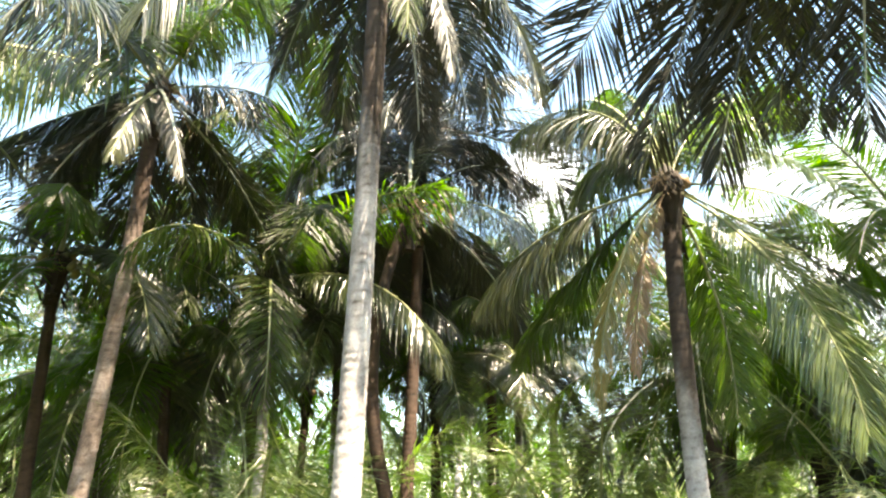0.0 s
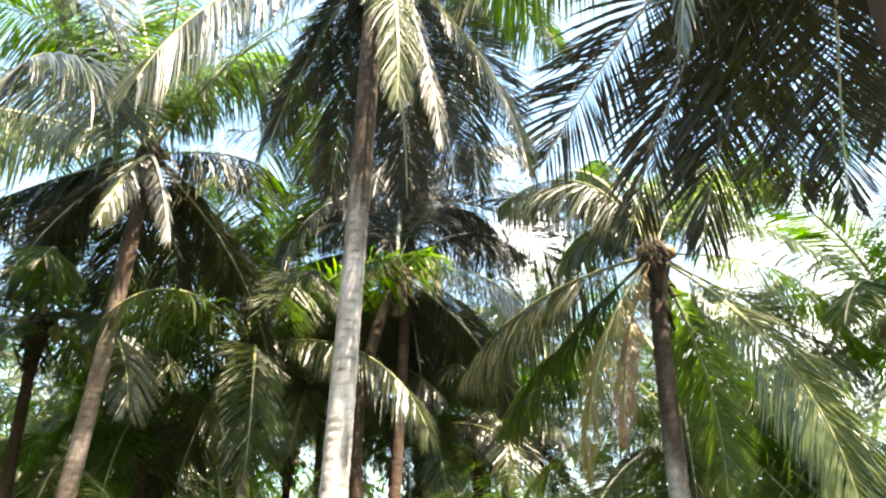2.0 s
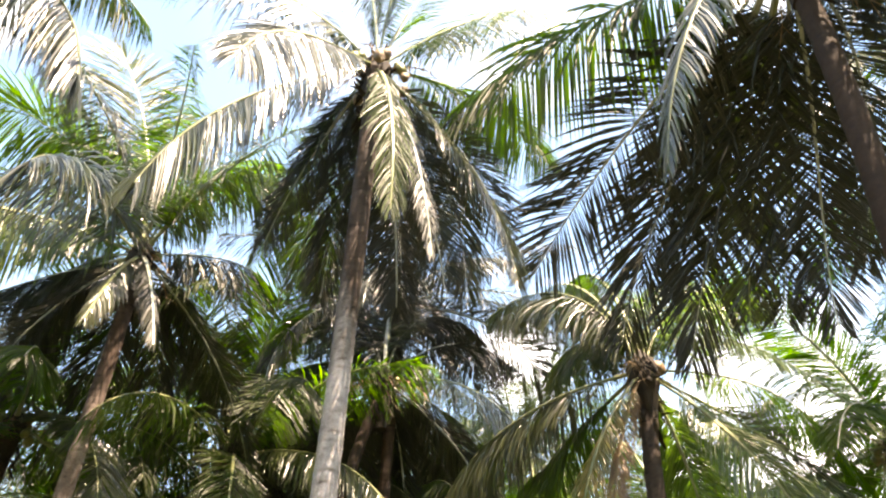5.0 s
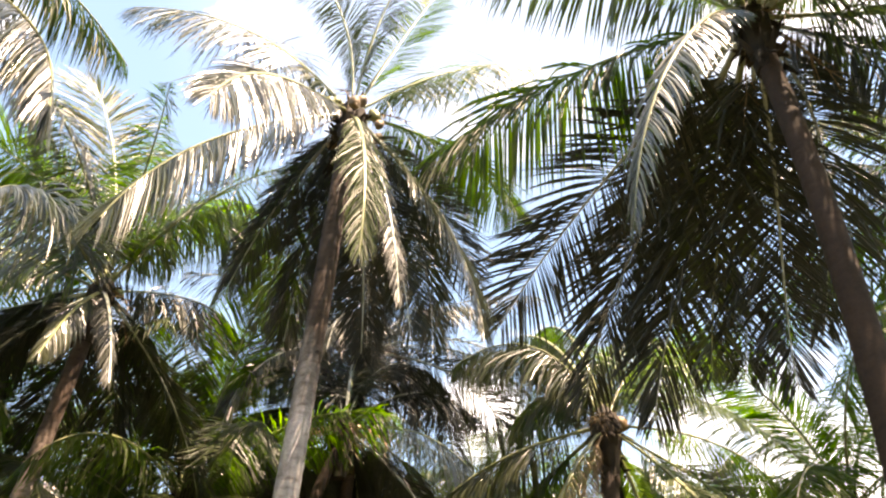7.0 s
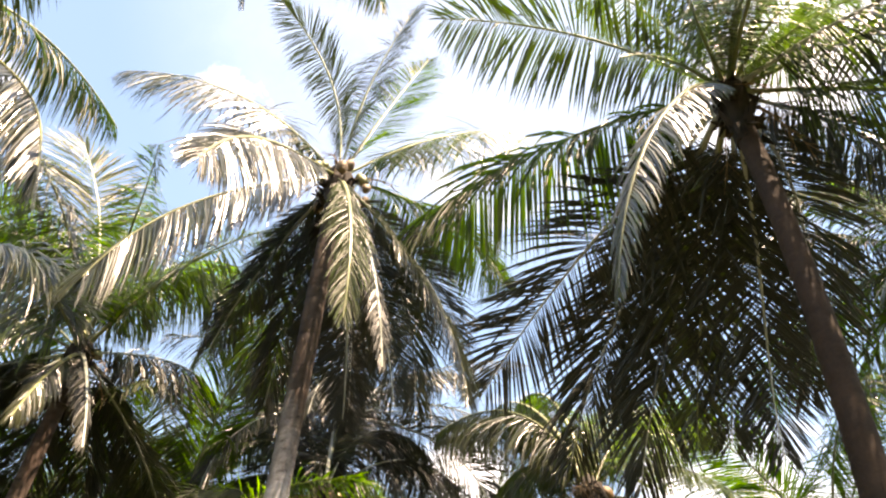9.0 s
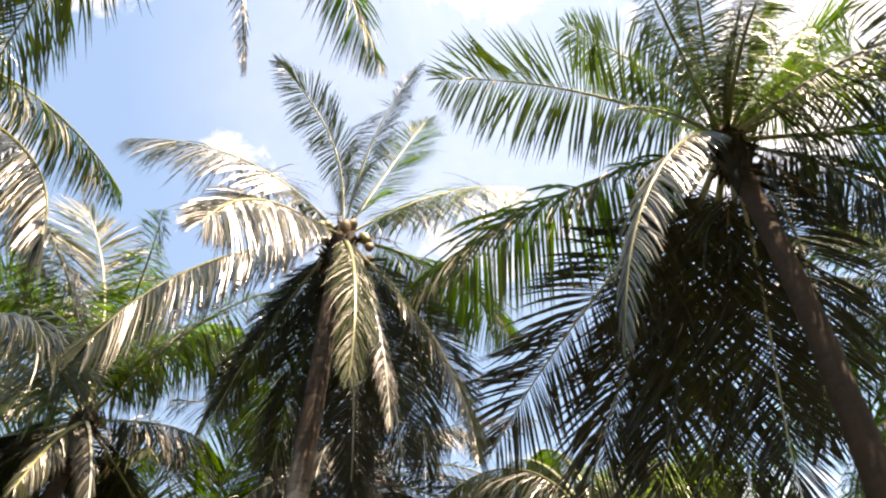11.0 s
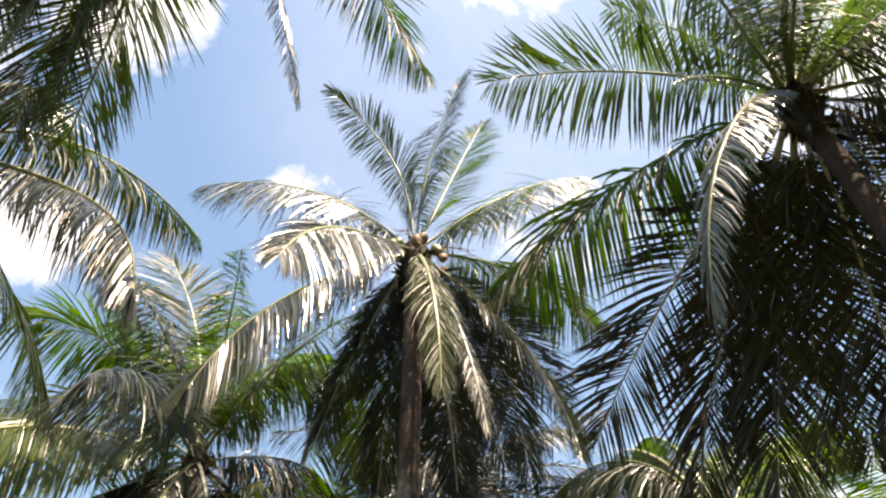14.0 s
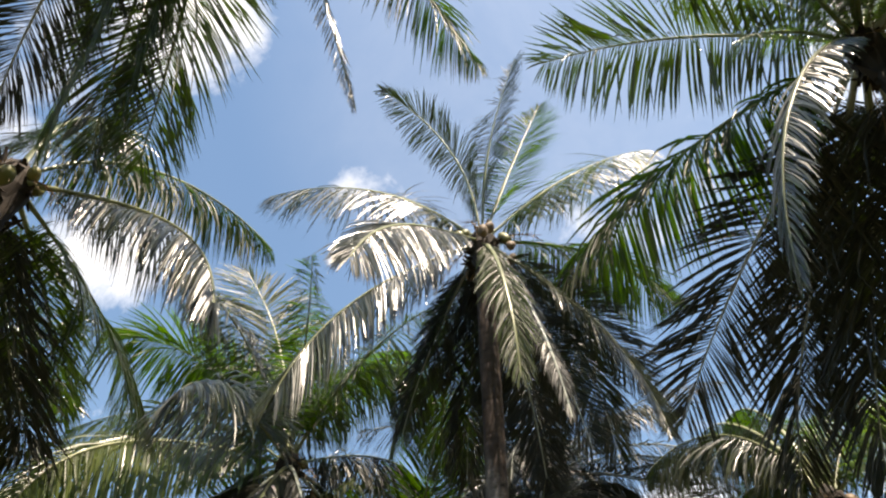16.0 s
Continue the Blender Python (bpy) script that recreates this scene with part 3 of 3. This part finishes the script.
SHORT_FRONDS = [
    (-46, 3, 35, 4.21, 18, "g", 2.6, 1.0, -21), (-27, -14, 22, 4.23, -3, "t", 2.0, 1.0, -23),
    (112, -40, 49, 4.06, -3, "n", 1.2, 1.1, -71), (85, 7, 47, 4.16, -44, "t", 1.2, 1.0, -53),
    (79, -21, 4, 3.76, -19, "g", 0.9, 1.0, -75), (46, 44, 21, 4.2, 0, "n", 0.6, 1.0, -53),
    (-32, 72, 65, 4.05, 26, "g", 2.2, 1.0, 46), (-132, -41, 50, 3.65, 21, "y", 1.6, 0.6, 0),
    (71, -63, 34, 3.27, -5, "n", 0.7, 1.0, 23), (-138, -49, 28, 3.28, -10, "d", 1.8, 0.5, 0),
    (2, 65, 84, 3.99, -3, "g", 1.6, 1.0, 0), (44, -32, 5, 4.1, -3, "t", 0.9, 1.0, 12),
]

SHORT_FRONDS_MORE = [
    (34, 59, 29, 4.02, -4, "n", 0.6, 1.0, 0), (-34, 70, 83, 4.23, -2, "g", 2.4, 1.0, -24),
    (-12, 79, 71, 4.1, 7, "t", 1.6, 1.0, 18), (58, 64, 73, 4.16, -1, "n", 1.4, 1.0, 25),
    (-20, 47, 62, 3.88, 20, "g", 2.4, 1.0, -13),
]

palm_tree(4, "short coconut palm with scarred trunk and some yellowing lower fronds",
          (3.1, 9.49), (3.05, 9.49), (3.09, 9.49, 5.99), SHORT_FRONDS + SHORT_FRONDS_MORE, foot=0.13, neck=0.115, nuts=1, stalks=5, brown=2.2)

BACK_FRONDS = [
    (-65, -1, 38, 4.33, 25, "g", 2.0, 1.0, 65), (57, 23, 62, 4.29, -18, "g", 2.0, 1.0, -63),
    (49, 50, 64, 4.35, -6, "o", 1.8, 1.0, 22), (-52, 56, 59, 4.38, 9, "g", 1.8, 1.0, -25),
    (15, 88, 66, 4.19, 1, "g", 0.8, 1.0, -9), (-29, -8, 24, 4.11, 3, "o", 1.6, 1.0, -9),
    (0, -7, 54, 4.2, 9, "o", 1.6, 1.0, 2), (28, -5, 36, 4.12, -4, "o", 1.6, 1.0, 10),
    (50, 3, 68, 4.15, -24, "g", 1.8, 1.0, 12), (-51, 36, 60, 4.21, 24, "g", 2.0, 1.0, -18),
    (-46, 67, 33, 4.34, 0, "g", 1.0, 1.0, 21), (-22, -5, 63, 4.22, 19, "o", 1.6, 1.0, -3),
]

BACK_FRONDS_MORE = [
    (42, 77, 103, 4.22, -3, "o", 1.4, 1.0, 16), (-46, 76, 93, 4.37, 10, "o", 1.4, 1.0, -18),
    (-1, 88, 57, 4.21, 5, "o", 1.0, 1.0, -1),
]

palm_tree(5, "brown-stemmed coconut palm standing behind the tall pale one",
          (-0.01, 12.53), (-1.15, 12.45), (-0.62, 12.84, 7.14), BACK_FRONDS + BACK_FRONDS_MORE, foot=0.12, neck=0.10, mat=bark_brown, nuts=2, stalks=9, skirt=6, behind=-4, size=4.0)

NEAR_WEST_FRONDS = [
    (22, 66, 92, 3.88, 10, "t", 2.8, 1.0, 9), (81, -17, 54, 3.79, 43, "g", 2.6, 1.0, 14),
    (-5, 7, 20, 4.28, -7, "g", 1.0, 1.0, -51), (-25, 11, 25, 4.16, 2, "g", 1.0, 0.8, 13),
    (-14, 89, 80, 3.89, 2, "g", 1.6, 1.0, 0), (-61, 21, 66, 4.48, 78, "o", 1.2, 1.0, 0),
    (-41, 6, 43, 4.47, 42, "o", 0.9, 1.0, 13),
]

palm_tree(6, "coconut palm close by with long drooping sunlit fronds",
          (-5.6, 3.9), (-5.35, 3.8), (-4.86, 3.69, 7.37), NEAR_WEST_FRONDS, foot=0.17, neck=0.13, mat=bark_brown, nuts=6, stalks=3, skirt=2, behind=-120)

OVERHEAD_FRONDS = [
    (-10, 40, 43, 4.27, 8, "g", 3.0, 0.36, 4), (11, 42, 44, 4.28, 13, "t", 2.6, 0.85, 8),
    (-39, 26, 55, 4.2, 3, "g", 0.9, 0.95, 4), (-56, 22, 58, 4.3, 15, "n", 1.2, 0.75, -75),
    (-68, 25, 50, 4.32, 24, "o", 0.8, 1.0, 2), (-52, 26, 55, 4.4, 18, "g", 1.0, 0.8, 3),
    (-46, 29, 54, 4.3, 7, "g", 1.0, 0.9, -75),
]

palm_tree(7, "coconut palm with dark fronds arching high overhead",
          (-2.3, -1.8), (-1.95, -0.7), (-1.44, 0.91, 7.76), OVERHEAD_FRONDS, foot=0.18, neck=0.13, nuts=6, stalks=2, wide=0.88)

palm_tree(8, "slim coconut palm in the second row",
          (-3.01, 13.16), (-3.07, 13.15), (-3.13, 13.13, 5.73), (), looks={i: "t" for i in range(19) if i % 2}, foot=0.11, neck=0.09, pairs=125, segs=2, extra=19, size=4.2, wide=1.25)

palm_tree(9, "dark-stemmed coconut palm in the second row",
          (-6.5, 12.4), (-6.57, 12.36), (-6.64, 12.33, 5.94), (), looks={i: "t" for i in range(18) if i % 2}, foot=0.12, neck=0.09, mat=bark_brown, pairs=125, segs=2, extra=18, size=4.2, wide=1.25)

palm_tree(10, "slim dark coconut palm further back",
          (1.13, 17.96), (1.14, 17.96), (1.15, 17.96, 5.68), (), foot=0.14, neck=0.11, mat=bark_brown, pairs=125, segs=2, wide=1.25, extra=20, size=4.1)

palm_tree(11, "thin coconut palm further back",
          (2.12, 21.9), (2.14, 21.9), (2.17, 21.89, 6.07), (), foot=0.13, neck=0.10, pairs=125, segs=2, wide=1.35, extra=25, size=4.1)

palm_tree(12, "low coconut palm behind the short one",
          (4.86, 13.13), (4.69, 13.19), (4.51, 13.25, 4.3), (), looks={i: "n" if i % 2 else "t" for i in range(12)}, foot=0.125, neck=0.10, pairs=125, segs=2, wide=1.25, extra=16, size=3.9)

palm_tree(13, "low dark coconut palm with hanging fronds",
          (5.56, 16.07), (5.8, 15.98), (6.04, 15.89, 4.6), (), foot=0.125, neck=0.10, mat=bark_brown, pairs=125, segs=2, wide=1.35, extra=24, size=3.9)

palm_tree(14, "low coconut palm with arching bright green fronds",
          (6.44, 13.55), (6.49, 13.52), (6.54, 13.5, 2.87), (), looks={i: "n" if i % 2 else "t" for i in range(12)}, foot=0.12, neck=0.10, pairs=125, segs=2, wide=1.35, extra=20, size=3.7)

palm_tree(15, "distant coconut palm against bright sky",
          (11.37, 21.15), (11.69, 20.96), (12.02, 20.77, 5.06), (), looks={i: "n" if i % 2 else "t" for i in range(12)}, foot=0.12, neck=0.10, pairs=125, segs=2, wide=1.35, extra=18, size=4.0)

palm_tree(16, "short dark coconut palm with spreading fronds",
          (-5.07, 14.65), (-5.22, 14.6), (-5.37, 14.54, 4.96), (), looks={i: "t" for i in range(19) if i % 2}, foot=0.12, neck=0.10, mat=bark_brown, pairs=125, segs=2, wide=1.25, extra=19, size=3.9)

palm_tree(17, "coconut palm in the third row",
          (-0.12, 17.0), (-0.15, 17.0), (-0.18, 17.0, 5.07), (), foot=0.11, neck=0.09, mat=bark_brown, pairs=125, segs=2, wide=1.25, extra=20, size=3.8)

palm_tree(19, "coconut palm with bright green fronds at the edge of the row",
          (7.13, 12.08), (7.46, 11.85), (7.79, 11.63, 5.84), (), looks={i: "n" if i % 2 else "t" for i in range(12)}, foot=0.13, neck=0.10, pairs=125, segs=2, wide=1.35, extra=18, size=4.2)

palm_tree(20, "dark coconut palm with low hanging fronds",
          (-6.79, 16.13), (-6.96, 16.06), (-7.14, 15.98, 4.26), (), looks={i: "t" for i in range(20) if i % 2}, foot=0.12, neck=0.10, mat=bark_brown, pairs=110, segs=2, wide=1.4, extra=20, size=4.0)

palm_tree(21, "coconut palm seen through the gap between two crowns",
          (2.7, 18.81), (2.69, 18.81), (2.68, 18.81, 7.68), (), foot=0.12, neck=0.10, pairs=100, segs=2, wide=1.1, extra=22, size=4.2)

palm_tree(18, "coconut palm hidden behind the tall pale trunk",
          (-2.16, 15.85), (-2.2, 15.85), (-2.25, 15.84, 5.82), (), foot=0.11, neck=0.09, pairs=125, segs=2, wide=1.25, extra=21, size=3.9)

palm_tree(22, "dark coconut palm crowded beside the large leaning one",
          (9.06, 8.85), (9.26, 8.75), (9.36, 8.65, 10.42), (), looks={i: "o" for i in range(26) if i % 3}, foot=0.12, neck=0.10, mat=bark_brown, pairs=110, segs=2, wide=1.35, extra=26, size=4.2)

palm_tree(23, "coconut palm with dark drooping crown behind the leaning one",
          (-4.05, 15.68), (-3.85, 15.58), (-3.75, 15.48, 7.55), (), looks={i: "t" for i in range(26) if i % 2}, foot=0.12, neck=0.10, mat=bark_brown, pairs=110, segs=2, wide=1.35, extra=17, size=4.2)

# every frond takes the shade-dark leaf, for the gloom behind the front crown
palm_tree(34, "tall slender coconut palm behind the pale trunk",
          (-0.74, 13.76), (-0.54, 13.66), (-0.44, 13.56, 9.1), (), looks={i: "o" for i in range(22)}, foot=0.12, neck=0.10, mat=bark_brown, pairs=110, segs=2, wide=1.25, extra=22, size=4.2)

palm_tree(25, "low coconut palm deep in the shade of the rows behind",
          (-3.95, 20.57), (-3.75, 20.47), (-3.65, 20.37, 5.17), (), looks={i: "t" for i in range(26) if i % 2}, foot=0.12, neck=0.10, mat=bark_brown, pairs=110, segs=2, wide=1.35, extra=22, size=4.2)

palm_tree(26, "low dark coconut palm far back among the rows",
          (-8.26, 21.52), (-8.06, 21.42), (-7.96, 21.32, 4.93), (), looks={i: "t" for i in range(26) if i % 2}, foot=0.12, neck=0.10, mat=bark_brown, pairs=110, segs=2, wide=1.35, extra=22, size=4.2)

# ---- the palms further off ----
def far_palm(seed, high, count, size, leaf, young=False, joined=False, pairs=58, wide=1.4):
    """A palm for the rows behind, with whole fronds; a young one springs from the soil without a stem."""
    rng = np.random.default_rng(seed)
    palm = new("young_palm" if young else "coconut_palm")
    top = np.array([rng.uniform(-0.5, 0.5), rng.uniform(-0.5, 0.5), high])
    if not young:
        part("trunk", trunk_mesh(rng, "trunk", (0, 0, -0.1), top / 2 + (0.15, 0.1, 0), top, 0.12, 0.095, bark_brown if seed % 2 else bark_grey, sides=10, step=0.15), palm)
        if not joined:
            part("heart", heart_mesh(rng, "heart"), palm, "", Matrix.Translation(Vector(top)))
    all_v, all_f, slots = [], [], []
    for i in range(count):
        q = (i + 0.5) / count
        rise, bend = (84 - 55 * q, 30 + 40 * q) if young else (80 - 112 * q, 42 + 45 * q)
        rv, rf, lv, lf = frond_data(rng, i * 137.5 + rng.uniform(-14, 14), rise + rng.uniform(-8, 8), bend + rng.uniform(-10, 10), size * rng.uniform(0.85, 1.05),
                                    pairs=pairs, segs=2, steps=7 if not joined else 4, hang=rng.uniform(0.5, 1.1), roll=rng.uniform(-40, 40), wide=wide)
        k = len(rv)
        whole, faces, which = rv + lv, rf + [tuple(j + k for j in f) for f in lf], [0] * len(rf) + [1] * len(lf)
        if joined:
            k = len(all_v)
            all_v += whole
            all_f += [tuple(j + k for j in f) for f in faces]
            slots += which
        else:
            part("frond", mesh_of("frond", whole, faces, rachis_green, leaf, slots=which), palm, "", Matrix.Translation(Vector(top)))
    if joined:
        part("crown", mesh_of("crown", all_v, all_f, rachis_green, leaf, slots=slots), palm, "", Matrix.Translation(Vector(top)))
    if young:
        tagged(palm, "young bright green palm springing from the ground", "palm", "young palms of the grove")
    else:
        tagged(palm, "coconut palm in the rows behind, with full crown", "palm tree", "coconut palms of the grove")
    return palm


row_kinds = [far_palm(31, 5.4, 28, 4.6, leaf_fresh), far_palm(32, 6.6, 28, 4.4, leaf_fresh), far_palm(33, 4.4, 28, 4.8, leaf_fresh)]
far_kinds = [far_palm(35, 5.6, 22, 4.4, leaf_fresh, joined=True, pairs=13, wide=4.6), far_palm(36, 6.6, 22, 4.4, leaf_fresh, joined=True, pairs=13, wide=4.6),
             far_palm(37, 4.4, 20, 4.6, leaf_young_sunlit, joined=True, pairs=13, wide=4.6)]
young_kinds = [far_palm(41, 0.15, 12, 3.6, leaf_young_sunlit, True, False, 60, 1.0), far_palm(42, 0.2, 10, 2.9, leaf_young_sunlit, True, False, 60, 1.0)]
near_young = far_palm(43, 0.2, 11, 3.8, leaf_young_sunlit, True, False, 92, 0.85)
grove = random.Random(5)
taken = [(-1.0, 7.5), (-4.6, 10.0), (3.4, 5.2), (3.1, 9.5), (-0.5, 12.5), (-5.0, 3.5), (-2.0, -1.5), (-3.0, 13.1), (-6.5, 12.4), (1.1, 18.0), (2.1, 21.9), (4.8, 13.1), (5.6, 16.0), (0.0, 0.0), (7.0, 13.5), (-4.4, 11.6), (0.0, 17.0), (-2.2, 16.0), (7.2, 9.8), (-7.0, 16.0), (2.6, 18.8)]


def free(x, y, room):
    return all(math.hypot(x - a, y - b) > room for a, b in taken)


spots = []
# rows below zero are added unseen behind the camera to cut sky light
for row in range(-4, 13):
    for col in range(-8, 9):
        gap = 5.0 if row > 1 else 5.8
        x, y = col * gap + (row % 2) * gap / 2 + grove.uniform(-1.2, 1.2), row * 5.2 + grove.uniform(-1.2, 1.2)
        ahead, away = math.degrees(math.atan2(x, y)), math.hypot(x, y)
        if not free(x, y, 3.0) or (away < 14 and -75 < ahead < 75) or away < 11:
            continue
        if 14 < away < 30 and -14 < ahead < 50 and grove.random() < 0.7:
            continue
        if 12 < away < 34 and abs(ahead) < 42 and grove.random() < 0.35:
            continue
        if 25 < ahead < 36 and away < 32:
            continue
        if away > 26 and abs(ahead) > 48:
            continue
        spots.append((x, y))
# Palms out of view round the camera, added to block light from the sky
beside = [(8.5, 4.0), (9.0, -1.5), (5.5, -5.0), (-0.5, -7.5), (-7.5, -3.0), (-10.5, 2.5), (10.5, 8.5), (-11.0, 8.0),
          (3.5, -4.5), (-4.5, -5.5), (8.5, -5.5), (2.0, -10.0), (-9.0, -7.5), (-9.5, -0.5)]
tall = far_palm(38, 9.0, 26, 4.4, leaf_green, joined=True, pairs=30, wide=2.6)
for i, (x, y) in enumerate(beside):
    m = Matrix.Translation((x, y, 0)) @ pose(0, 0, 0, 0, 0, 77 * i)
    if i:
        copy_thing(tall, m)
    else:
        tall.matrix_basis = m
first = {}
for i, (x, y) in enumerate(spots):
    kinds = row_kinds if y > 4 and math.hypot(x, y) < 25 else far_kinds
    kind = kinds[i % 3]
    m = Matrix.Translation((x, y, 0)) @ pose(0, 0, 0, grove.uniform(-4, 4), grove.uniform(-4, 4), grove.uniform(0, 360)) @ Matrix.Scale(grove.uniform(0.85, 1.08), 4)
    if kind not in first:
        first[kind] = True
        kind.matrix_basis = m
    else:
        copy_thing(kind, m)
for i in range(34):
    x, y = grove.uniform(-20, 20), grove.uniform(15, 36)
    if not free(x, y, 1.6):
        continue
    kind = young_kinds[i % 2]
    m = Matrix.Translation((x, y, 0)) @ pose(0, 0, 0, 0, 0, grove.uniform(0, 360)) @ Matrix.Scale(grove.uniform(0.7, 1.25), 4)
    if kind not in first:
        first[kind] = True
        kind.matrix_basis = m
    else:
        copy_thing(kind, m)


for i, (x, y, scale) in enumerate([(-2.9, 11.3, 1.0), (2.0, 12.9, 1.1), (0.6, 15.0, 1.2), (4.7, 12.0, 0.8), (-1.9, 14.2, 1.1), (6.3, 11.4, 1.1)]):
    m = Matrix.Translation((x, y, 0)) @ pose(0, 0, 0, 0, 0, 71 * i + 20) @ Matrix.Scale(scale, 4)
    if i:
        copy_thing(near_young, m)
    else:
        near_young.matrix_basis = m


def far_woods():
    """The close of the grove all round: a belt of low fronds, too many and too far to tell apart."""
    rng = np.random.default_rng(77)
    verts, faces, slots = [], [], []
    for _ in range(700):
        a, d = rng.uniform(0, 2 * np.pi), rng.uniform(52, 75)
        at = np.array([math.sin(a) * d, math.cos(a) * d, rng.uniform(0, 1) ** 1.4 * 8.0])
        rv, rf, lv, lf = frond_data(rng, rng.uniform(0, 360), rng.uniform(0, 75), rng.uniform(30, 80), rng.uniform(3.5, 5.0), pairs=13, segs=2, steps=4, hang=0.8, wide=5.5)
        k = len(verts)
        verts += (np.array(rv + lv) + at).tolist()
        m = len(rv)
        faces += [tuple(j + k for j in f) for f in rf] + [tuple(j + k + m for j in f) for f in lf]
        slots += [0] * len(rf) + [1] * len(lf)
    return tagged(new("far_woods", mesh_of("far_woods", verts, faces, rachis_green, leaf_green, slots=slots)), "dense green belt of distant palm foliage", "woods", kind="stuff")


far_woods()
